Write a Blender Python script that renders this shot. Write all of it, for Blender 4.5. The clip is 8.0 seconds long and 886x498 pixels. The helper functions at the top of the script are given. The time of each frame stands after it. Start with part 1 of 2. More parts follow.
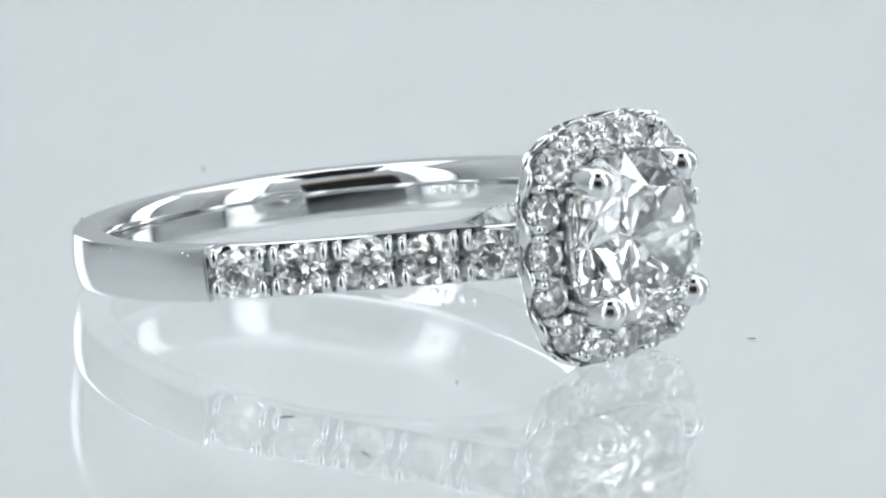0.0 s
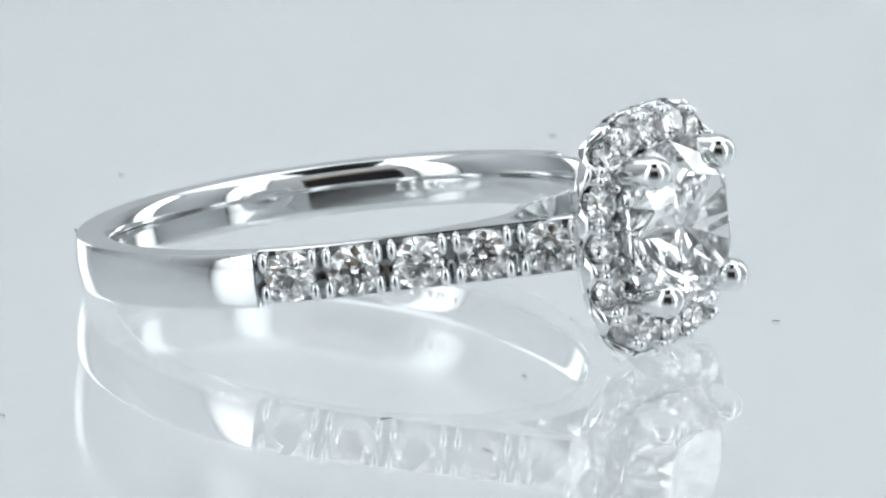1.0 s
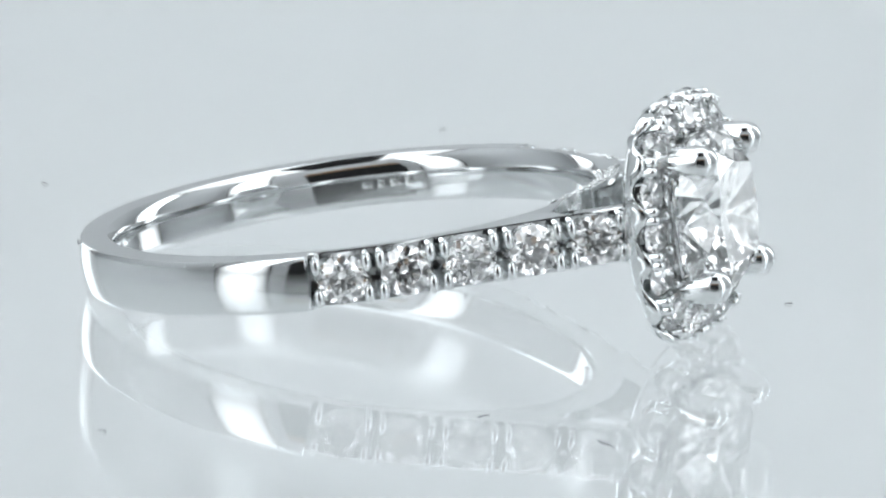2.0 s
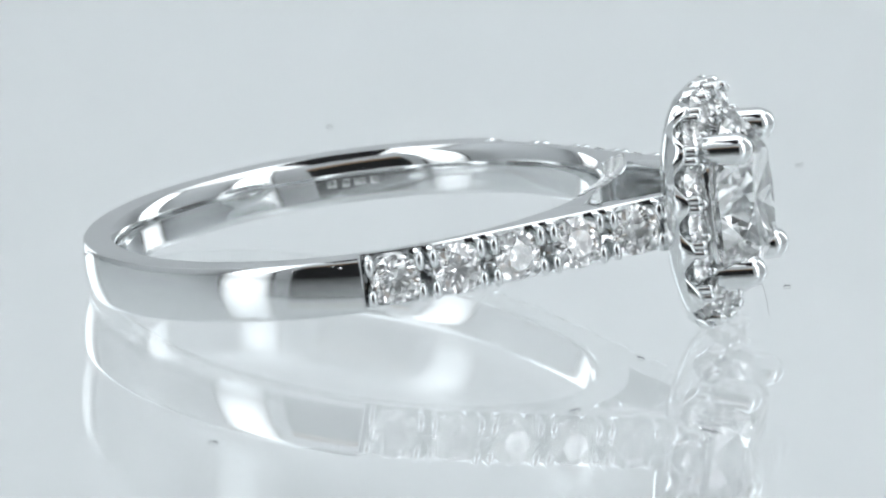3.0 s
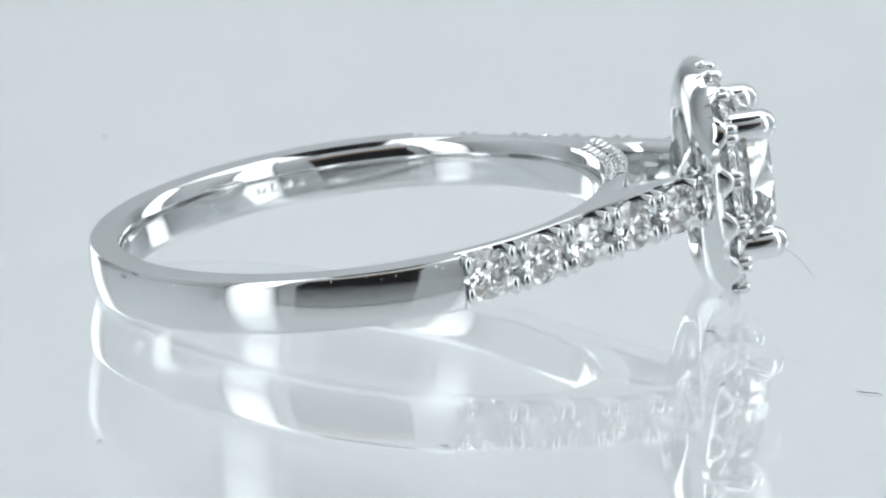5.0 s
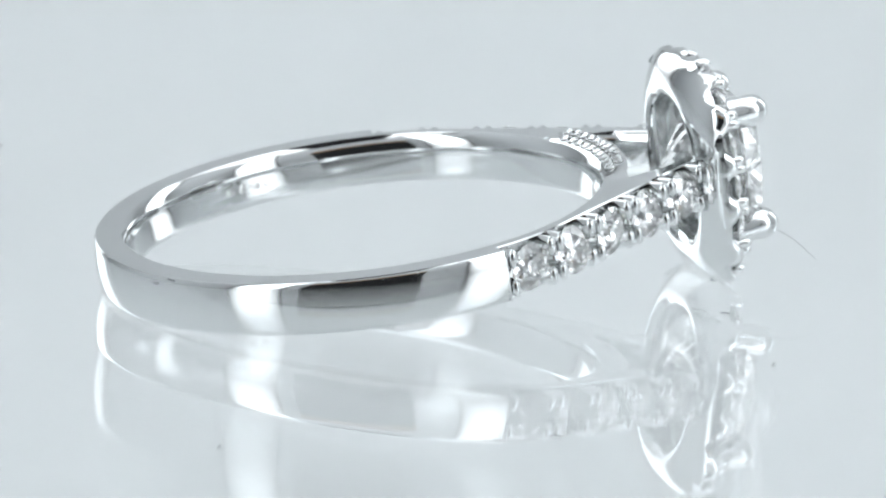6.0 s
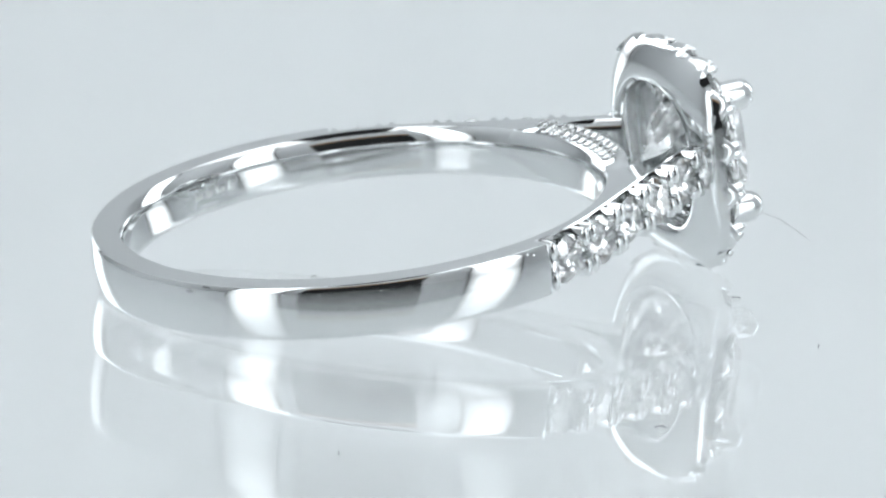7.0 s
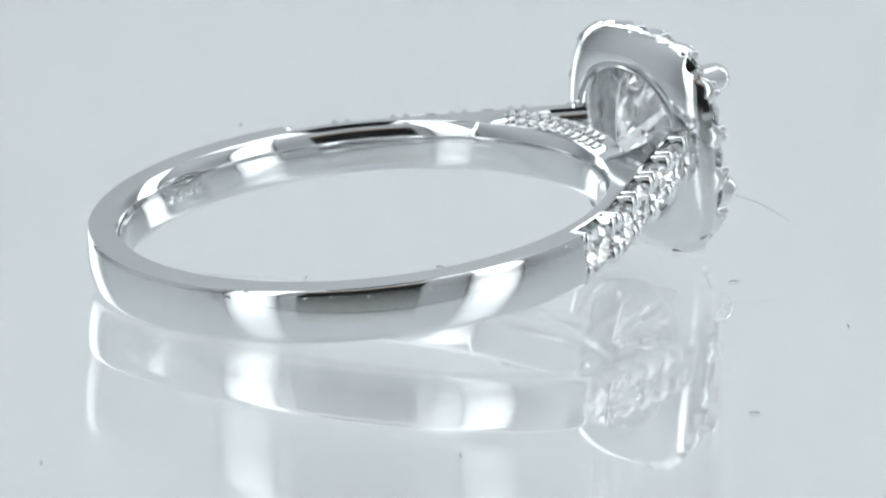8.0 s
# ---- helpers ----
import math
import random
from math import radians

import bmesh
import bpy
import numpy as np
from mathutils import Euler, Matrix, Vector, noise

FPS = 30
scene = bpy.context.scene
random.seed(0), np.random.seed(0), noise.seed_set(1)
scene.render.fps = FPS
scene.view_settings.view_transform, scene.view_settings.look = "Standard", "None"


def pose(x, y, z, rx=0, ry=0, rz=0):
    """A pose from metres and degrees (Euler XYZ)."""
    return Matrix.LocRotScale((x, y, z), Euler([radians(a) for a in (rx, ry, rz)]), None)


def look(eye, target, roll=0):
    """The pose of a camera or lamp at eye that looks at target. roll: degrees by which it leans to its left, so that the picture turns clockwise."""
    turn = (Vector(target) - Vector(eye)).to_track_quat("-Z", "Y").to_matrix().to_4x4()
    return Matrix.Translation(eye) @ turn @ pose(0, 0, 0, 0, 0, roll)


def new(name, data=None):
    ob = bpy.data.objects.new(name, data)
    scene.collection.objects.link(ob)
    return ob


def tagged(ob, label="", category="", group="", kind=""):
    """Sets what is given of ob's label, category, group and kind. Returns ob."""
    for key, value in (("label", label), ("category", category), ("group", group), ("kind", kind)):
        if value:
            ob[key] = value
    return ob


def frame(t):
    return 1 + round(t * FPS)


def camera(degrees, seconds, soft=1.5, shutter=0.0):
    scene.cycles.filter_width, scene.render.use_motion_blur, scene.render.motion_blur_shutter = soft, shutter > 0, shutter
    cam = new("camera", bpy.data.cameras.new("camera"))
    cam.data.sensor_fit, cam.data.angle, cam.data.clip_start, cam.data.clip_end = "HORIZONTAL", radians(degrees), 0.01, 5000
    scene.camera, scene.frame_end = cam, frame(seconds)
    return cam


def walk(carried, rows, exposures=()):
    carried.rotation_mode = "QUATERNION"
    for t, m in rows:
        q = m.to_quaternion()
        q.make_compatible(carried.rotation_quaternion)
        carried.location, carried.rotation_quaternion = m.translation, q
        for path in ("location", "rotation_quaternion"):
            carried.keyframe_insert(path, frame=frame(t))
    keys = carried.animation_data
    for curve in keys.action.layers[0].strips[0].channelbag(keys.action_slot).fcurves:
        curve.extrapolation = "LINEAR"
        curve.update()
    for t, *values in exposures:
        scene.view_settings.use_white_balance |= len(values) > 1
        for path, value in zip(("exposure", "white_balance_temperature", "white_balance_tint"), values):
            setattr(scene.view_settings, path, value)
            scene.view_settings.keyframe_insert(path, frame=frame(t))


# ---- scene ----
# A jewelled ring lies on a slowly turning glossy white disc inside a light tent.
U = 0.000932            # one ring unit (the shank's outer radius is 10.3 units = 9.6 mm)
cam = camera(11.0, 8.0, soft=2.1)
cam.data.dof.use_dof, cam.data.dof.focus_distance, cam.data.dof.aperture_fstop = True, 0.156, 220
EYE = Vector((0.00346, -0.1574, 0.03865))
DOWN = radians(13.316)


def aim(up, left, back):
    """The camera's pose: nudged up and left by thousandths of a radian, drawn back by millimetres."""
    d = DOWN - up / 1000
    eye = EYE - Vector((0, math.cos(DOWN), -math.sin(DOWN))) * back / 1000
    return look(eye, eye + Vector((-left / 1000, math.cos(d), -math.sin(d))), 0.941)


walk(cam, exposures=[(0.0, 0.04), (4.7, 0.04), (5.8, 0.09), (7.6, 0.12), (8.0, 0.0)], rows=[
    (0, aim(-0.32, -0.13, 0.40)),
    (0.5, aim(-0.28, -0.26, 0.40)),
    (1, aim(-0.27, -0.16, 0.34)),
    (1.5, aim(-0.24, -0.02, 0.04)),
    (3, aim(-0.08, 0.35, -0.45)),
    (3.5, aim(-0.13, 0.33, -1.22)),
    (4, aim(0.36, 0.32, -1.88)),
    (4.5, aim(0.67, 0.15, -1.07)),
    (5.8, aim(0.07, -0.10, 2.90)),
    (6, aim(0.07, -0.10, 2.68)),
    (6.5, aim(0.13, -0.07, 1.70)),
    (7, aim(0.05, -0.12, 0.74)),
    (7.5, aim(0.09, -0.17, -0.41)),
    (8, aim(-0.08, -0.13, -1.31)),
])

# Turn of the disc in degrees, time by time.
TURNS = [(0, 0.00), (0.5, 5.03), (1, 9.99), (1.5, 14.92), (3, 29.72), (3.5, 34.73), (4, 39.68), (4.5, 44.53), (5.8, 57.36), (6, 59.36), (6.5, 64.40), (7, 69.35), (7.5, 74.39), (8, 79.24)]

# ---- light ----
world = bpy.data.worlds.new("studio")
scene.world = world
world.use_nodes = True
world.node_tree.nodes["Background"].inputs[0].default_value = (0.8, 0.9, 1.0, 1)
world.node_tree.nodes["Background"].inputs[1].default_value = 0.02
scene.cycles.max_bounces = 24
scene.cycles.transmission_bounces = 24
scene.cycles.glossy_bounces = 12
PANEL_POWER = 4.7
TOP_FILL_POWER = 2.4


# ---- materials ----
def material(name, base, rough=0.5, metal=0.0, ior=1.5, grain=None, relief=None, vary=None, coat=0.0):
    """grain: (scale, amount) of roughness; relief: (scale, height); vary: (scale, second colour)."""
    m = bpy.data.materials.new(name)
    m.use_nodes = True
    nt = m.node_tree
    b = nt.nodes["Principled BSDF"]
    b.inputs["Base Color"].default_value = (*base, 1)
    b.inputs["Roughness"].default_value = rough
    b.inputs["Metallic"].default_value = metal
    b.inputs["IOR"].default_value = ior
    b.inputs["Coat Weight"].default_value = coat
    co = nt.nodes.new("ShaderNodeTexCoord")

    def noise_node(scale, detail=4):
        n = nt.nodes.new("ShaderNodeTexNoise")
        n.inputs["Scale"].default_value = scale
        n.inputs["Detail"].default_value = detail
        nt.links.new(co.outputs["Object"], n.inputs["Vector"])
        return n
    if grain:
        n = noise_node(grain[0])
        r = nt.nodes.new("ShaderNodeMapRange")
        r.inputs["To Min"].default_value = max(rough - grain[1], 0)
        r.inputs["To Max"].default_value = rough + grain[1]
        nt.links.new(n.outputs["Fac"], r.inputs["Value"])
        nt.links.new(r.outputs["Result"], b.inputs["Roughness"])
    if relief:
        n = noise_node(relief[0])
        bump = nt.nodes.new("ShaderNodeBump")
        bump.inputs["Strength"].default_value = relief[2]
        bump.inputs["Distance"].default_value = relief[1]
        nt.links.new(n.outputs["Fac"], bump.inputs["Height"])
        nt.links.new(bump.outputs["Normal"], b.inputs["Normal"])
    if vary:
        n = noise_node(vary[0], 5)
        mix = nt.nodes.new("ShaderNodeMix")
        mix.data_type = "RGBA"
        mix.inputs["A"].default_value = (*base, 1)
        mix.inputs["B"].default_value = (*vary[1], 1)
        nt.links.new(n.outputs["Fac"], mix.inputs["Factor"])
        nt.links.new(mix.outputs["Result"], b.inputs["Base Color"])
    return m


def gem_material(name, ior):
    """A clear cut stone."""
    m = bpy.data.materials.new(name)
    m.use_nodes = True
    nt = m.node_tree
    nt.nodes.remove(nt.nodes["Principled BSDF"])
    g = nt.nodes.new("ShaderNodeBsdfGlass")
    g.inputs["Color"].default_value = (1, 1, 1, 1)
    g.inputs["Roughness"].default_value = 0.0
    g.inputs["IOR"].default_value = ior
    nt.links.new(g.outputs[0], nt.nodes["Material Output"].inputs[0])
    return m


def clear_plate(name):
    m = bpy.data.materials.new(name)
    m.use_nodes = True
    nt = m.node_tree
    nt.nodes.remove(nt.nodes["Principled BSDF"])
    g = nt.nodes.new("ShaderNodeBsdfGlass")
    g.inputs["Color"].default_value = (0.99, 0.995, 0.995, 1)
    g.inputs["IOR"].default_value = 1.5
    co = nt.nodes.new("ShaderNodeTexCoord")
    n = nt.nodes.new("ShaderNodeTexNoise")
    n.inputs["Scale"].default_value = 70
    n.inputs["Detail"].default_value = 4
    r = nt.nodes.new("ShaderNodeMapRange")
    r.inputs["To Min"].default_value, r.inputs["To Max"].default_value = 0.01, 0.04
    nt.links.new(co.outputs["Object"], n.inputs["Vector"])
    nt.links.new(n.outputs["Fac"], r.inputs["Value"])
    nt.links.new(r.outputs["Result"], g.inputs["Roughness"])
    nt.links.new(g.outputs[0], nt.nodes["Material Output"].inputs[0])
    return m


def glow(name, colour, power, axes, fall=0.93):
    """A diffuser that is brightest in its middle and falls off to its edges along two axes."""
    m = bpy.data.materials.new(name)
    m.use_nodes = True
    nt = m.node_tree
    nt.nodes.remove(nt.nodes["Principled BSDF"])
    e = nt.nodes.new("ShaderNodeEmission")
    e.inputs[0].default_value = (*colour, 1)
    co = nt.nodes.new("ShaderNodeTexCoord")
    xyz = nt.nodes.new("ShaderNodeSeparateXYZ")
    nt.links.new(co.outputs["Generated"], xyz.inputs[0])

    def calc(op, a, b):
        n = nt.nodes.new("ShaderNodeMath")
        n.operation = op
        for k, v in enumerate((a, b)):
            if isinstance(v, (int, float)):
                n.inputs[k].default_value = v
            else:
                nt.links.new(v, n.inputs[k])
        return n.outputs[0]
    total = power
    for a in axes:
        off = calc("ABSOLUTE", calc("SUBTRACT", xyz.outputs[a], 0.5), 0)
        edge = calc("POWER", calc("MULTIPLY", off, 2.0), 2.6)
        total = calc("MULTIPLY", calc("SUBTRACT", 1.0, calc("MULTIPLY", edge, fall)), total)
    nt.links.new(total, e.inputs[1])
    nt.links.new(e.outputs[0], nt.nodes["Material Output"].inputs[0])
    return m


METAL = material("polished_white_gold", (0.7, 0.712, 0.715), 0.07, 1.0, grain=(900, 0.025), relief=(2500, 0.000003, 0.12))
ETCHED = material("etched_white_gold", (0.76, 0.765, 0.76), 0.16, 1.0, grain=(2500, 0.12), relief=(6000, 0.00002, 0.8))
GEM = gem_material("diamond", 2.42)
ACRYLIC = clear_plate("clear_acrylic")
PAPER = material("white_paper", (0.8, 0.81, 0.815), 0.6, relief=(900, 0.0002, 0.2), vary=(9, (0.77, 0.785, 0.795)))
FABRIC = material("white_fabric", (0.68, 0.695, 0.705), 0.9, grain=(300, 0.05), relief=(1800, 0.0003, 0.3), vary=(5, (0.64, 0.655, 0.665)))
# Whiter than FABRIC: the front acts as an added reflector for the stones.
FLAP = material("reflector_fabric", (0.84, 0.85, 0.855), 0.85, grain=(300, 0.05), relief=(1800, 0.0003, 0.3), vary=(5, (0.8, 0.81, 0.82)))
BLACK = material("black_flag", (0.012, 0.012, 0.013), 0.9, relief=(1500, 0.0005, 0.4), vary=(8, (0.02, 0.019, 0.019)))
CASE = material("black_plastic", (0.03, 0.03, 0.032), 0.45, grain=(400, 0.1), vary=(40, (0.04, 0.04, 0.042)))
WOOD = material("oiled_oak", (0.44, 0.28, 0.15), 0.5, grain=(90, 0.1), relief=(200, 0.0004, 0.3), vary=(30, (0.33, 0.2, 0.1)))
REFLECTION_GREY = material("reflection_grey", (0.5, 0.507, 0.513), 0.95, relief=(1200, 0.0005, 0.5), vary=(25, (0.54, 0.546, 0.55)))
DUST = material("grey_lint", (0.12, 0.12, 0.13), 0.9, vary=(3000, (0.2, 0.2, 0.21)))
PANEL = glow("softbox_diffuser", (0.935, 0.99, 1.025), PANEL_POWER, (0, 2))
TOP_FILL = glow("overhead_fill", (0.935, 0.99, 1.025), TOP_FILL_POWER, (0, 1), 0.4)


# ---- helpers for building ----
def finish(bm, name, mat, parent=None, smooth=True, angle=35):
    me = bpy.data.meshes.new(name)
    bmesh.ops.recalc_face_normals(bm, faces=bm.faces)
    bm.to_mesh(me)
    bm.free()
    me.materials.append(mat)
    if smooth:
        me.shade_smooth()
        me.set_sharp_from_angle(angle=radians(angle))
    ob = new(name, me)
    ob.parent = parent
    return ob


def part(name, bm, mat, parent, label="", smooth=True, angle=35):
    ob = finish(bm, name, mat, parent, smooth, angle)
    return tagged(ob, label) if label else ob


def share(name, source, m, parent):
    """Another object on the same mesh, as a part of parent at the pose m."""
    ob = new(name, source.data)
    ob.parent = parent
    ob.matrix_basis = m
    return ob


def skin(bm, rings, closed_u=True, closed_v=False, cap=False):
    """Faces between successive rings of points."""
    vs = [[bm.verts.new(p) for p in r] for r in rings]
    n = len(vs[0])
    rows = len(vs) if closed_v else len(vs) - 1
    for i in range(rows):
        a, b = vs[i], vs[(i + 1) % len(vs)]
        for j in range(n if closed_u else n - 1):
            k = (j + 1) % n
            bm.faces.new((a[j], a[k], b[k], b[j]))
    if cap:
        bm.faces.new(vs[0])
        bm.faces.new(vs[-1])
    return vs


def box(bm, size, m=Matrix(), bevel=0.0):
    made = bmesh.ops.create_cube(bm, size=1, matrix=m @ Matrix.Diagonal((*size, 1)))
    if bevel:
        edges = {e for v in made["verts"] for e in v.link_edges}
        bmesh.ops.bevel(bm, geom=list(edges), offset=bevel, segments=2, profile=0.6, affect="EDGES")


def squircle(a, half, power=3.2):
    """A point on a cushion outline at angle a."""
    c, s = math.cos(a), math.sin(a)
    r = (abs(c) ** power + abs(s) ** power) ** (-1 / power)
    return half * r * c, half * r * s


# ---- the place ----
GROUND = -0.04


def slab(name, size, at, mat, label, category):
    bm = bmesh.new()
    box(bm, size, pose(*at), 0.002)
    return tagged(finish(bm, name, mat), label, category, kind="structure")


def build_place():
    slab("table", (1.5, 1.6, 0.03), (0, 0, GROUND - 0.02), WOOD, "oak table top under the light tent", "table")
    # Unseen grey sheet, added so that the band's front reflects a darker ground.
    slab("mat", (0.32, 0.48, 0.002), (0.02, -0.342, GROUND + 0.0012), REFLECTION_GREY, "light grey sheet added on the paper to darken the band's reflection", "mat")
    slab("backdrop", (1.17, 1.17, 0.002), (0, 0, GROUND - 0.002), PAPER, "white paper sheet under the clear disc", "backdrop")
    t, h = 0.01, 0.86
    mid = GROUND + h / 2 - 0.004
    slab("wall_back", (1.22, t, h), (0, 0.6, mid), FABRIC, "white fabric wall of the light tent", "wall")
    slab("wall_left", (t, 1.19, h), (-0.6, 0, mid), FABRIC, "white fabric wall of the light tent", "wall")
    slab("wall_right", (t, 1.19, h), (0.6, 0, mid), FABRIC, "white fabric wall of the light tent", "wall")
    slab("ceiling", (1.22, 1.22, t), (0, 0, GROUND + h + 0.001), FABRIC, "white fabric roof of the light tent", "ceiling")
    # The front of the tent is white on both sides of a dark slot for the camera, with a wooden rail over it.
    # These front pieces are whitened to throw light into the stones.
    slab("wall_front_1", (0.29, t, h), (-0.455, -0.6, mid), FLAP, "white front flap of the light tent, whitened to brighten the stones", "wall")
    slab("wall_front_2", (0.35, t, h), (0.425, -0.6, mid), FLAP, "white front flap of the light tent, whitened to brighten the stones", "wall")
    slab("wall_front_3", (0.559, t, h - 0.43), (-0.03, -0.6, GROUND + 0.426 + (h - 0.43) / 2), FLAP, "white valance over the opening, whitened to brighten the stones", "wall")
    # Unseen black sheet, added for the dark stripe in the band's reflections.
    slab("wall_front_4", (0.559, t, 0.35), (-0.03, -0.61, GROUND + 0.172), BLACK, "black sheet added behind the camera slot to darken the ring's reflection", "wall")
    # Added black flag under the roof: darkens what the ring's upper curve reflects.
    slab("reflection_flag", (0.44, 0.5, 0.004), (-0.03, -0.34, GROUND + 0.775), BLACK, "added black flag that darkens the ring's upper reflections", "flap")
    slab("trim", (0.559, 0.016, 0.08), (-0.03, -0.6, GROUND + 0.385), WOOD, "oak rail over the camera slot", "rail")


def softbox(at, width, height, lean):
    """A standing LED panel that faces the ring."""
    thing = new("softbox")
    turn = math.degrees(math.atan2(at[1], at[0])) + 90
    thing.matrix_basis = pose(at[0], at[1], GROUND, 0, 0, turn)
    up = at[2] - GROUND
    tilt = pose(0, 0, up, -lean)
    bm = bmesh.new()
    box(bm, (width, 0.004, height), tilt @ pose(0, 0.0, 0), 0.0015)
    part("diffuser", bm, PANEL, thing, "glowing white diffuser")
    bm = bmesh.new()
    box(bm, (width + 0.016, 0.03, height + 0.016), tilt @ pose(0, -0.0185, 0), 0.004)
    part("housing", bm, CASE, thing)
    for s in (-1, 1):
        bm = bmesh.new()
        box(bm, (0.012, 0.012, up), pose(s * width * 0.35, -0.05, up / 2), 0.002)
        box(bm, (0.016, 0.09, 0.01), pose(s * width * 0.35, -0.045, 0.005), 0.002)
        part("leg", bm, CASE, thing)
    return tagged(thing, "black LED softbox with a glowing white diffuser", "lamp", "softboxes round the disc")


def build_lights():
    def at(azimuth, dist, z):
        a = radians(azimuth)
        return (dist * math.sin(a), -dist * math.cos(a), z)
    softbox(at(-46, 0.4, 0.28), 0.16, 0.62, 0)
    softbox(at(54, 0.4, 0.28), 0.17, 0.62, 0)
    softbox(at(-150, 0.5, 0.28), 0.18, 0.6, 0)
    softbox(at(125, 0.5, 0.28), 0.18, 0.6, 0)
    # Unseen overhead panel, added as fill light for the paper and the ring.
    thing = new("ceiling_fill_panel")
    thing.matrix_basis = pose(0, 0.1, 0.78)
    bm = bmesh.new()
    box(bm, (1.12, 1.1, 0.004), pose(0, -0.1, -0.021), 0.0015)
    part("diffuser", bm, TOP_FILL, thing, "glowing white diffuser")
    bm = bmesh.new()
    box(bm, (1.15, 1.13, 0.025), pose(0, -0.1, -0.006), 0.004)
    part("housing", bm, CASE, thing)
    tagged(thing, "added overhead fill panel, unseen under the tent roof", "lamp")


def build_turntable():
    thing = new("turntable")

    def lathe(name, prof, n, mat, label):
        bm = bmesh.new()
        skin(bm, [[(r * math.cos(i * math.tau / n), r * math.sin(i * math.tau / n), z) for i in range(n)] for r, z in prof], closed_v=True)
        return part(name, bm, mat, thing, label, angle=30)
    bm = bmesh.new()
    n = 160
    prof = [(0.2684, 0), (0.2696, -0.0005), (0.27, -0.0012), (0.27, -0.0032), (0.2696, -0.0037), (0.2684, -0.004)]
    skin(bm, [[(r * math.cos(i * math.tau / n), r * math.sin(i * math.tau / n), z) for i in range(n)] for r, z in prof], cap=True)
    disc = part("disc", bm, ACRYLIC, thing, "clear glossy acrylic disc", angle=20)
    disc.visible_shadow = False
    lathe("rim", [(0.264, -0.0042), (0.272, -0.0042), (0.272, GROUND + 0.001), (0.264, GROUND + 0.001)], 96, FABRIC, "white drum that carries the disc")
    return tagged(thing, "clear acrylic turntable disc on a white drum", "turntable")


# ---- the ring ----
R, RIN, W = 10.3, 8.95, 0.985
SHOULDER = radians(53.4)       # the shoulders leave the circle along its tangent here
PAVE = radians(74.0)           # the stones begin here


def outer(s):
    """Plan of the shank's outside: s is the arc length from the shoulder's tangent point, towards the head."""
    if s < 0:
        a = SHOULDER - s / R
        return Vector((R * math.cos(a), R * math.sin(a), 0)), Vector((math.cos(a), math.sin(a), 0))
    n = Vector((math.cos(SHOULDER), math.sin(SHOULDER), 0))
    return n * R + Vector((n.y, -n.x, 0)) * s, n


S_PAVE = -(PAVE - SHOULDER) * R
S_END = 8.45
S_BACK = -(math.pi - SHOULDER) * R


def mirror(points, side):
    return [Vector((p.x, p.y * side, p.z)) * U for p in points]


def edge(length, half, soft, crown):
    """The outer face of a cross-section, from its upper to its lower edge: a slight bow with narrow chamfers."""
    flat = half - soft
    up = [(length - soft, half)]
    up += [(length + crown * (1 - (k / 6) ** 2), flat * k / 6) for k in (6, 5, 4, 3, 2, 1)]
    return tuple(up + [(length + crown, 0)] + [(x, -z) for x, z in reversed(up)])


def section(po, pi, half, soft=0.05, crown=0.11):
    """A closed cross-section between an outer and an inner point of the plan."""
    d = (po - pi)
    length = d.length
    d.normalize()
    pts = []
    for x, z in edge(length, half, soft, crown) + ( (0.26, -half), (0.1, 0.05 - half), (0.02, 0.16 - half), (0, 0.36 - half),
                 (0, 0), (0.01, half - 0.8), (0.04, half - 0.52), (0.1, half - 0.3), (0.2, half - 0.12), (0.32, half)):
        p = pi + d * x
        pts.append(Vector((p.x, p.y, z)))
    return pts


def grooved(po, pi, half):
    """The shoulder's cross-section, with a groove along its outside for the stones' points."""
    d = (po - pi)
    length = d.length
    d.normalize()
    side = [(length - 0.05, half), (length, half - 0.05), (length, 0.78), (length - 0.58, 0.14)]
    low = [(0.26, -half), (0.1, 0.05 - half), (0.02, 0.16 - half), (0, 0.36 - half), (0, 0), (0.01, half - 0.8), (0.04, half - 0.52), (0.1, half - 0.3)]
    pts = []
    for x, z in side + [(x, -z) for x, z in reversed(side)] + low + [(0.2, half - 0.12), (0.32, half)]:
        p = pi + d * x
        pts.append(Vector((p.x, p.y, z)))
    return pts


def shank_half(parent, side):
    """One side of the shank: the plain band, then the shoulder with its sunk channel for the stones."""
    bm = bmesh.new()
    rings = []
    steps = 90
    for i in range(steps + 1):
        s = S_BACK + (S_PAVE - S_BACK) * i / steps
        po, n = outer(s)
        rings.append(mirror(section(po, n * RIN, W), side))
    skin(bm, rings, cap=True)
    part("band", bm, METAL, parent, "plain polished band")
    bm = bmesh.new()
    rings = []
    steps = 60
    for i in range(steps + 1):
        s = S_PAVE + (S_END - S_PAVE) * i / steps
        po, n = outer(s)
        deep = 0.6
        a = math.atan2(po.y, po.x)
        inner = Vector((math.cos(a), math.sin(a), 0)) * RIN
        floor = po - n * 1.45
        if floor.length > RIN + 0.02 and a < radians(27):
            k = min(1, (radians(27) - a) / radians(9))
            inner = inner.lerp(floor, k * k * (3 - 2 * k))
        rings.append(mirror(grooved(po - n * deep, inner, W), side))
    skin(bm, rings, cap=True)
    part("shoulder", bm, METAL, parent, "cathedral shoulder that rises to the head")


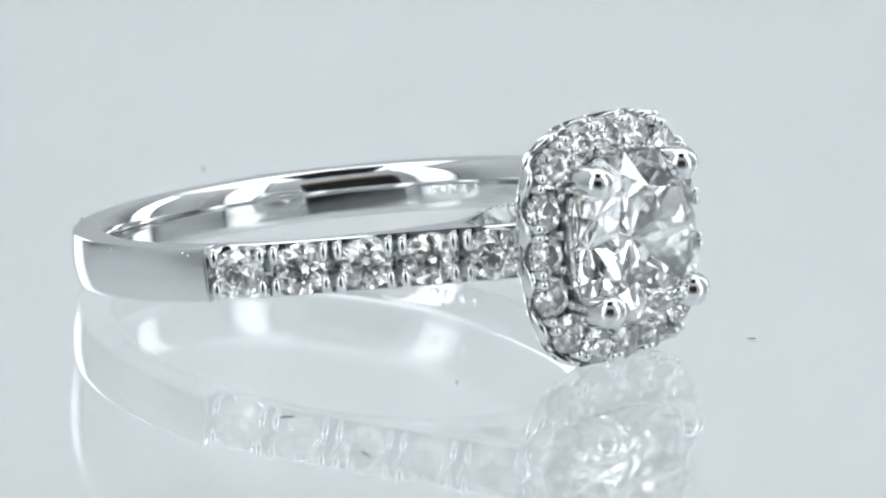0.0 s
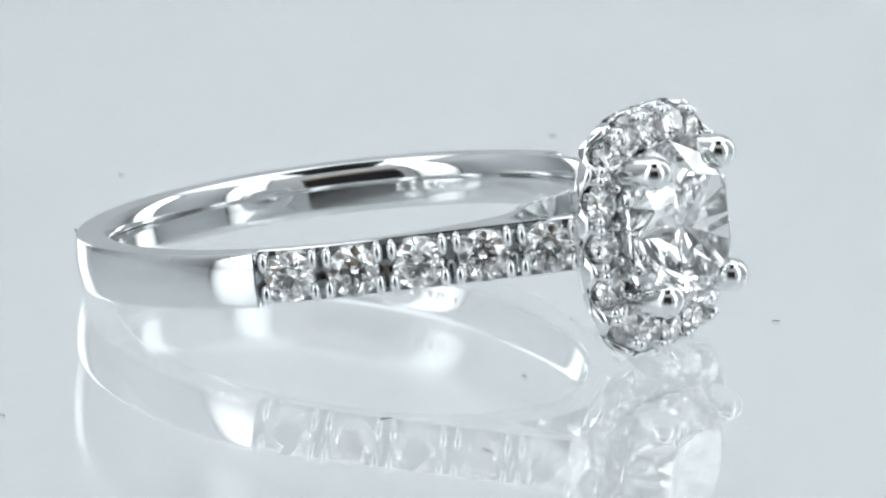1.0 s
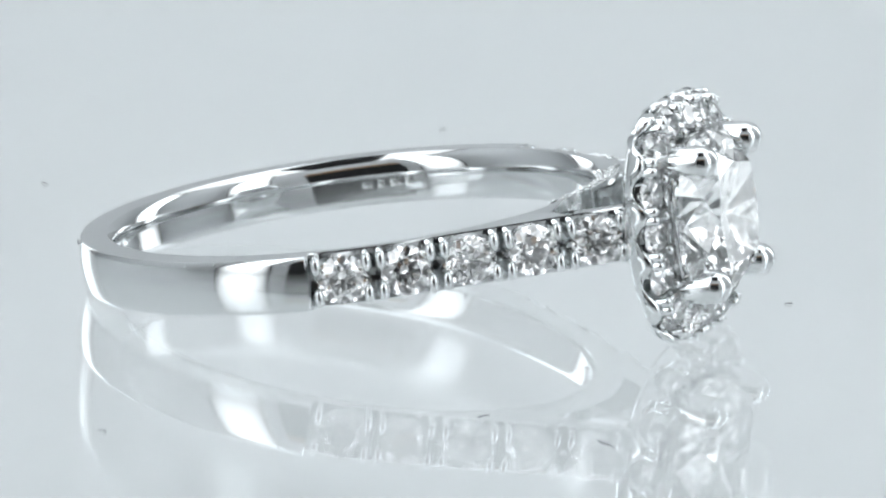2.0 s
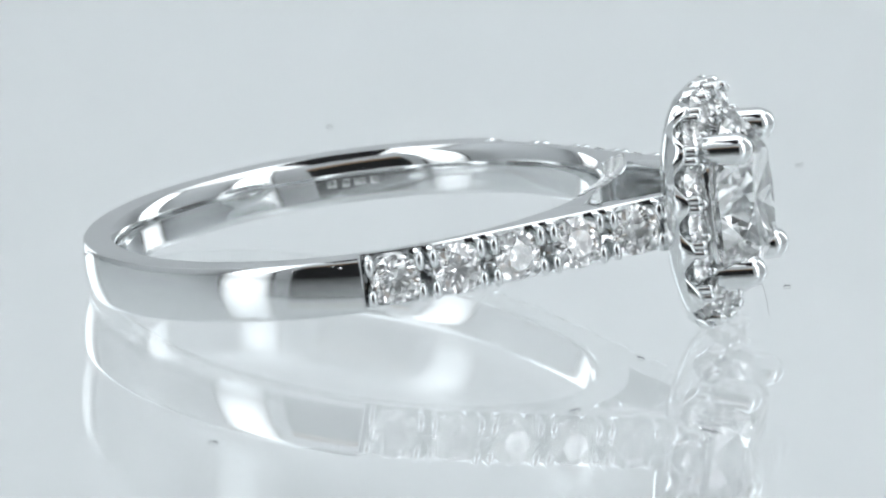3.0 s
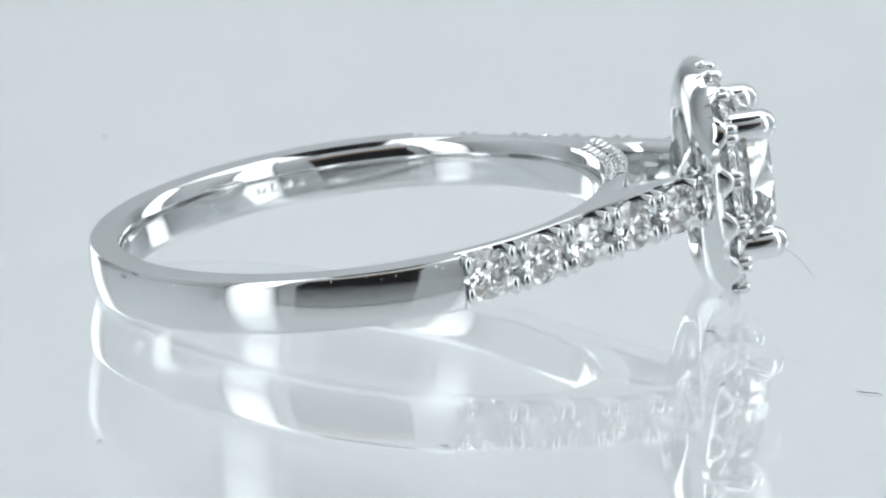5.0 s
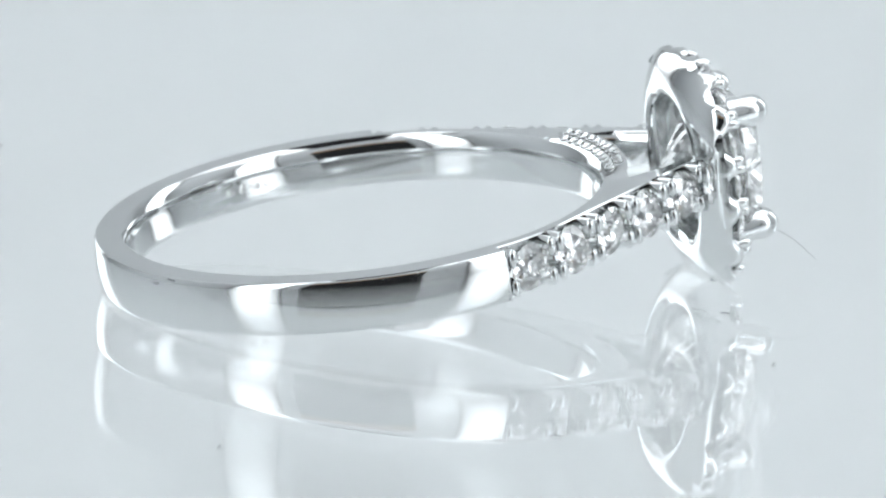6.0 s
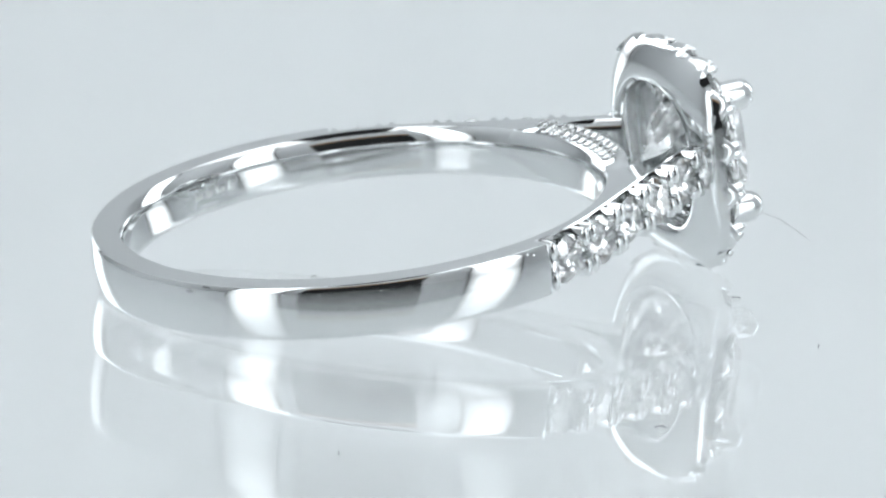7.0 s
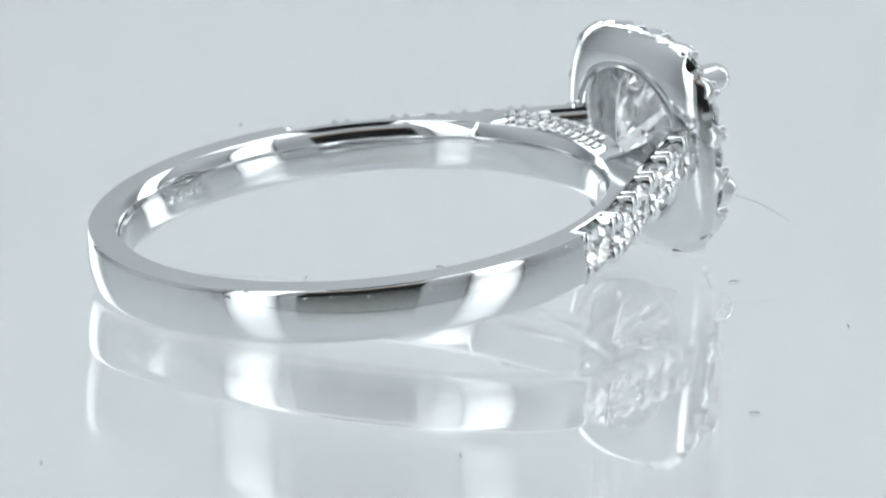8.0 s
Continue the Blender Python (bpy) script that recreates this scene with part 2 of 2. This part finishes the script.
def prong_bm(radius, length, tall=1.0):
    """A rounded post along +x, its foot at the origin; tall stretches it along z."""
    bm = bmesh.new()
    prof = [(0, radius)] + [(length - radius + radius * math.sin(a), radius * math.cos(a)) for a in [radians(d) for d in (0, 20, 40, 58, 74, 86)]]
    skin(bm, [[(x * U, r * math.cos(j * math.tau / 12) * U, tall * r * math.sin(j * math.tau / 12) * U) for j in range(12)] for x, r in prof], cap=True)
    return bm


def brilliant_bm(outline, half, table=0.55, crown=0.31, pavilion=0.86, star=0.78, low=0.22):
    """A brilliant-cut stone, its table towards +x: table, stars, kites, upper halves, girdle, lower halves and mains.
    outline(angle) is the girdle's radius as a share of half."""
    bm = bmesh.new()
    k = half * U

    def at(turn, r, x):
        a = turn * math.tau / 16
        q = r * outline(a) * k
        return bm.verts.new((x * k, q * math.cos(a), q * math.sin(a)))
    c = math.cos(math.tau / 16)
    slope = crown / (1 - table)
    tops = [at(2 * i, table, crown) for i in range(8)]
    stars = [at(2 * i + 1, star, slope * (1 - star * c)) for i in range(8)]
    girdle = [at(i, 1, 0) for i in range(16)]
    under = [at(i, 1, -0.045) for i in range(16)]
    lows = [at(2 * i + 1, low, -0.045 - pavilion * (1 - low * c)) for i in range(8)]
    culet = bm.verts.new((-(0.045 + pavilion) * k, 0, 0))
    bm.faces.new(tops)
    for i in range(8):
        j, a, b, d = (i + 1) % 8, 2 * i, 2 * i + 1, (2 * i + 2) % 16
        bm.faces.new((tops[i], tops[j], stars[i]))
        bm.faces.new((tops[j], stars[i], girdle[d]))
        bm.faces.new((tops[j], girdle[d], stars[j]))
        bm.faces.new((stars[i], girdle[a], girdle[b]))
        bm.faces.new((stars[i], girdle[b], girdle[d]))
        bm.faces.new((lows[i], under[a], under[b]))
        bm.faces.new((lows[i], under[b], under[d]))
        bm.faces.new((culet, lows[i], under[d]))
        bm.faces.new((culet, under[d], lows[j]))
    for i in range(16):
        j = (i + 1) % 16
        bm.faces.new((girdle[i], girdle[j], under[j], under[i]))
    return bm


def round_gem_bm(radius):
    return brilliant_bm(lambda a: 1.0, radius)


def cushion_gem_bm(half):
    """The centre stone: a square outline with bowed sides and rounded corners."""
    def outline(a):
        y, z = squircle(a, 1.0, 3.6)
        return math.hypot(y, z)
    return brilliant_bm(outline, half, 0.6, 0.33, 0.8, 0.8, 0.3)


def facing(p, n):
    """A pose at p (ring units) whose +x looks along n, with z kept up."""
    x = n.normalized()
    y = Vector((0, 0, 1)).cross(x)
    y = y.normalized() if y.length > 1e-4 else Vector((0, 1, 0))
    z = x.cross(y)
    m = Matrix((x, y, z)).transposed().to_4x4()
    m.translation = p * U
    return m


HEAD = Vector((0.4, 0, 0.17))     # where the head sits on the shoulders
HALF = 4.46
STONES = 16


def build_halo(parent):
    n = 192
    prof = [(12.5, 2.73), (12.27, 2.8), (12.13, 2.97), (12.08, 3.22), (12.14, 3.52), (12.27, 3.86), (12.45, 4.14), (12.68, 4.35), (12.92, 4.45), (13.12, HALF), (13.3, HALF), (13.38, 4.42), (13.4, 4.32),
            (13.3, 4.24), (12.95, 4.14), (12.42, 3.8), (12.42, 3.64), (13.05, 3.2), (13.5, 3.14), (13.5, 3.02), (13.1, 2.86), (12.75, 2.78)]
    bm = bmesh.new()
    rings = []
    for x, h in prof:
        row = []
        for j in range(n):
            a = j * math.tau / n
            y, z = squircle(a, h, 2.3 + 0.9 * min(1, max(0, (x - 12.2) / 0.8)))
            wave = 0.0
            if h > 4.2 and x > 13.1:
                dip = (0.5 + 0.5 * math.cos(a * STONES)) ** 1.2
                wave = -0.52 * dip
                y, z = y * (1 - 0.035 * dip), z * (1 - 0.035 * dip)
            row.append((Vector((x - 0.12 + wave, y, z - 0.18)) + HEAD) * U)
        rings.append(row)
    skin(bm, rings, closed_v=True)
    return part("halo", bm, METAL, parent, "polished cushion-shaped halo shell", angle=50)


def hump(angle):
    """How far the bridge's stone-set crest rises above its rim."""
    k = max(0.0, min(1.0, (angle + 22) / 8)) * max(0.0, min(1.0, (27 - angle) / 10))
    return 0.34 * k * k * (3 - 2 * k)


def build_ring():
    ring = new("engagement_ring")
    for side in (1, -1):
        shank_half(ring, side)
    # The bridge that closes the finger hole under the head, with its outward slope.
    bm = bmesh.new()
    rings = []
    for i in range(41):
        a = radians(-32 + 64 * i / 40)
        d = Vector((math.cos(a), math.sin(a), 0))
        pts = [(10.2, -0.9), (10.08, -0.97), (9.22, -0.97), (9.06, -0.92), (8.97, -0.8), (8.95, -0.6), (8.95, 0), (8.96, 0.17), (8.99, 0.45),
               (9.05, 0.67), (9.15, 0.85), (9.27, 0.97), (10.05, 0.96), (10.2, 0.9)]
        rise = hump(math.degrees(a))
        rings.append([(d * r + Vector((0, 0, z + (rise * (r - 9.3) / 0.8 if z > 0.85 and r > 9.35 else 0)))) * U for r, z in pts])
    skin(bm, rings, cap=True)
    bridge = part("bridge", bm, METAL, ring, "bridge set with tiny stones")
    # Two rows of tiny stones along the top of one shoulder, leaning towards the finger hole.
    seed = bead = None
    for i in range(11):
        for row in range(2):
            a = -14 + 35 * (i + 0.5 * row) / 11
            r = 9.54 + 0.38 * row
            z = 0.98 + hump(a) * (r - 9.3) / 0.8
            d, e = [Vector((math.cos(radians(q)), math.sin(radians(q)), 0)) for q in (a, a + 1.1)]
            lean = 0.15 + 1.1 * hump(a)
            m = facing(d * r + Vector((0, 0, z)), Vector((-lean * d.x, -lean * d.y, 0.9)))
            mb = facing(e * (r - 0.13) + Vector((0, 0, z - 0.12)), Vector((-lean * e.x, -lean * e.y, 0.9)))
            if seed is None:
                seed = part("accent_stone", round_gem_bm(0.24), GEM, bridge, smooth=False)
                bead = part("bead", prong_bm(0.06, 0.16), METAL, bridge)
                seed.matrix_basis, bead.matrix_basis = m, mb
            else:
                share("accent_stone", seed, m, bridge)
                share("bead", bead, mb, bridge)

    # Five stones in each shoulder, between fluted prongs.
    gem = post = None
    dice = random.Random(4)
    count = 5
    pitch = (S_END - 0.42 - S_PAVE - 0.08) / count
    for side in (1, -1):
        bm = bmesh.new()
        for s, wide in ((S_PAVE + 0.02, 0.1), (S_END - 0.15, 0.3)):
            po, nn = outer(s)
            m = facing(Vector((po.x, po.y * side, 0)) - Vector((nn.x, nn.y * side, 0)) * 0.33, Vector((nn.x, nn.y * side, 0)))
            box(bm, (0.78 * U, wide * U, 1.96 * U), m, 0.05 * U)
        part("end_wall", bm, METAL, ring, "bright end wall of the stone row")
        for i in range(count):
            s = S_PAVE + 0.08 + pitch * (i + 0.5)
            po, nn = outer(s)
            nn = Vector((nn.x, nn.y * side, 0))
            po = Vector((po.x, po.y * side, 0))
            m = facing(po - nn * 0.24, nn) @ pose(0, 0, 0, dice.uniform(0, 45), dice.uniform(-8, 8), dice.uniform(-8, 8))
            if gem is None:
                gem = part("shoulder_stone", round_gem_bm(0.92), GEM, ring, "round brilliant-cut clear stone", smooth=False)
                gem.matrix_basis = m
            else:
                tagged(share("shoulder_stone", gem, m, ring), "round brilliant-cut clear stone")
        for i in range(count + 1):
            s0 = S_PAVE + 0.08 + pitch * i
            for z in (-0.57, 0.57):
                for off in (-0.26, 0.26):
                    s = s0 + off
                    if s < S_PAVE + 0.1 or s > S_END - 0.3:
                        continue
                    po, nn = outer(s)
                    nn = Vector((nn.x, nn.y * side, 0))
                    m = facing(Vector((po.x, po.y * side, z)) - nn * 0.85, nn)
                    if post is None:
                        post = part("prong", prong_bm(0.2, 0.97, 1.9), METAL, ring)
                        post.matrix_basis = m
                    else:
                        share("prong", post, m, ring)

    # The head: halo, its stones, four claws and the centre stone.
    halo = build_halo(ring)
    stone = grip = None
    for i in range(STONES):
        a = i * math.tau / STONES
        y, z = squircle(a, 3.68, 3.1)
        m = facing(Vector((13.3, y, z - 0.18)) + HEAD, Vector((1, y * 0.05, z * 0.05))) @ pose(0, 0, 0, dice.uniform(0, 45), dice.uniform(-5, 5), dice.uniform(-5, 5))
        if stone is None:
            stone = part("halo_stone", round_gem_bm(0.72), GEM, halo, smooth=False)
            stone.matrix_basis = m
        else:
            share("halo_stone", stone, m, halo)
        for h, da in ((4.12, 0.4), (4.12, 0.6), (3.12, 0.5)):
            y, z = squircle(a + da * math.tau / STONES, h, 3.0)
            m = facing(Vector((12.98, y, z - 0.18)) + HEAD, Vector((1, 0, 0)))
            if grip is None:
                grip = part("bead", prong_bm(0.19, 0.7), METAL, halo)
                grip.matrix_basis = m
            else:
                share("bead", grip, m, halo)
    centre = part("centre_stone", cushion_gem_bm(3.08), GEM, ring, "large cushion-cut clear centre stone", smooth=False)
    centre.matrix_basis = Matrix.Translation((Vector((14.04, 0, -0.12)) + HEAD) * U)
    # The gallery that carries the centre stone under its girdle.
    bm = bmesh.new()
    rings = []
    for x, h in ((12.9, 2.86), (12.9, 2.7), (13.3, 2.62), (13.72, 2.68), (13.78, 2.74), (13.76, 2.82), (13.5, 2.88)):
        rings.append([(Vector((x, y, z - 0.14)) + HEAD) * U for y, z in [squircle(j * math.tau / 96, h, 3.2) for j in range(96)]])
    skin(bm, rings, closed_v=True)
    part("gallery", bm, METAL, ring, "polished gallery under the centre stone")
    claw = None
    for sy in (-1, 1):
        for sz in (-1, 1):
            m = Matrix.Translation((Vector((13.3, sy * 2.2, sz * 2.27 - 0.12)) + HEAD) * U)
            if claw is None:
                claw = part("claw", prong_bm(0.63, 2.02), METAL, ring, "round-tipped polished claw")
                claw.matrix_basis = m
            else:
                tagged(share("claw", claw, m, ring), "round-tipped polished claw")
    # Worn hallmarks inside the band, too small to read.
    for k, (wide, tall) in enumerate(((0.32, 0.34), (0.46, 0.3), (0.3, 0.36), (0.4, 0.3))):
        a = radians(102 + 3.6 * k)
        n = Vector((-math.cos(a), -math.sin(a), 0))
        bm = bmesh.new()
        box(bm, (0.04 * U, wide * U, tall * U), Matrix(), 0.015 * U)
        part("hallmark", bm, ETCHED, ring, "worn stamped hallmark").matrix_basis = facing(n * -(RIN + 0.008) + Vector((0, 0, -0.1)), n)
    # Small nicks from wear along the rim of the plain band.
    nick = None
    for k in range(16):
        a = radians(dice.uniform(222, 283))
        n = Vector((math.cos(a), math.sin(a), 0))
        m = facing(n * (R + 0.03) + Vector((0, 0, dice.uniform(0.62, 0.88))), n) @ pose(0, 0, 0, dice.uniform(0, 90), 0, 0) @ Matrix.Diagonal((1, dice.uniform(0.5, 1.6), 1, 1))
        if nick is None:
            bm = bmesh.new()
            bmesh.ops.create_icosphere(bm, subdivisions=1, radius=0.035 * U)
            nick = part("nick", bm, ETCHED, ring)
            nick.matrix_basis = m
        else:
            share("nick", nick, m, ring)
    return tagged(ring, "white gold halo ring with clear stones, lying on its side", "ring")


def lint(points, thick, label):
    """A fibre or speck: a thin bent tube through a few points, in metres."""
    bm = bmesh.new()
    rings = []
    for i, p in enumerate(points):
        a, b = Vector(points[max(i - 1, 0)]), Vector(points[min(i + 1, len(points) - 1)])
        d = (b - a).normalized()
        u = d.orthogonal().normalized()
        v = d.cross(u)
        k = thick * (0.4 if i in (0, len(points) - 1) else 1)
        rings.append([Vector(p) + (u * math.cos(q) + v * math.sin(q)) * k for q in [j * math.tau / 6 for j in range(6)]])
    skin(bm, rings, cap=True)
    return tagged(finish(bm, "lint", DUST), label, "lint", "lint on the disc and the ring")


def build_lint():
    rng = random.Random(11)
    flat, worn = [], []
    spots = [(-0.001, -0.0178, 0.45), (0.0142, -0.0069, 0.3), (0.0013, -0.0213, 0.9), (-0.0135, -0.016, 0.4), (-0.02, -0.008, 0.4), (-0.024, 0.004, 0.35),
             (0.004, -0.0135, 0.35), (-0.006, 0.019, 0.5), (0.012, 0.024, 0.4), (0.026, 0.01, 0.5), (0.001, 0.0015, 0.3), (-0.0035, 0.003, 0.25), (0.0035, -0.003, 0.3)]
    for x, y, size in spots:
        a = rng.uniform(0, math.tau)
        pts = []
        for i in range(6):
            a += rng.uniform(-0.6, 0.6)
            x, y = x + math.cos(a) * size * 0.00022, y + math.sin(a) * size * 0.00022
            pts.append((x, y, 0.000025 + (0.00003 if 0 < i < 5 else 0)))
        flat.append(lint(pts, 0.000022, "tiny dark grey fibre on the clear disc"))
    # Two crumbs on the band's outside.
    for angle, z in ((207.0, 0.66), (211.5, 0.9)):
        pts = []
        for i in range(6):
            q = radians(angle + 0.35 * i)
            r = 10.34 + (0.05 if 0 < i < 5 else 0)
            pts.append((Vector((r * math.cos(q), r * math.sin(q), z + 0.09 * math.sin(i * 0.7))) * U))
        worn.append(lint(pts, 0.000019, "tiny dark fibre stuck to the polished band"))
    # A hair caught on the lower claw.
    pts = [Vector((15.5 + 0.12 * i, -2.5 - 0.32 * i - 0.015 * i * i, -2.5 - 0.05 * i * i * 0.4)) * U for i in range(7)]
    worn.append(lint(pts, 0.000008, "fine hair caught on a claw"))
    return flat, worn


def motions():
    rest = pose(0.000147, -0.000725, 0.002305, 1.19, -8.1, -44.1)
    turn = [(t, Matrix.Rotation(radians(a), 4, "Z")) for t, a in TURNS]
    walk(turntable, turn)
    for ob in flat_lint:
        walk(ob, turn)
    for ob in [ring] + worn_lint:
        walk(ob, [(t, m @ rest) for t, m in turn])


build_place()
build_lights()
turntable = build_turntable()
ring = build_ring()
flat_lint, worn_lint = build_lint()
motions()
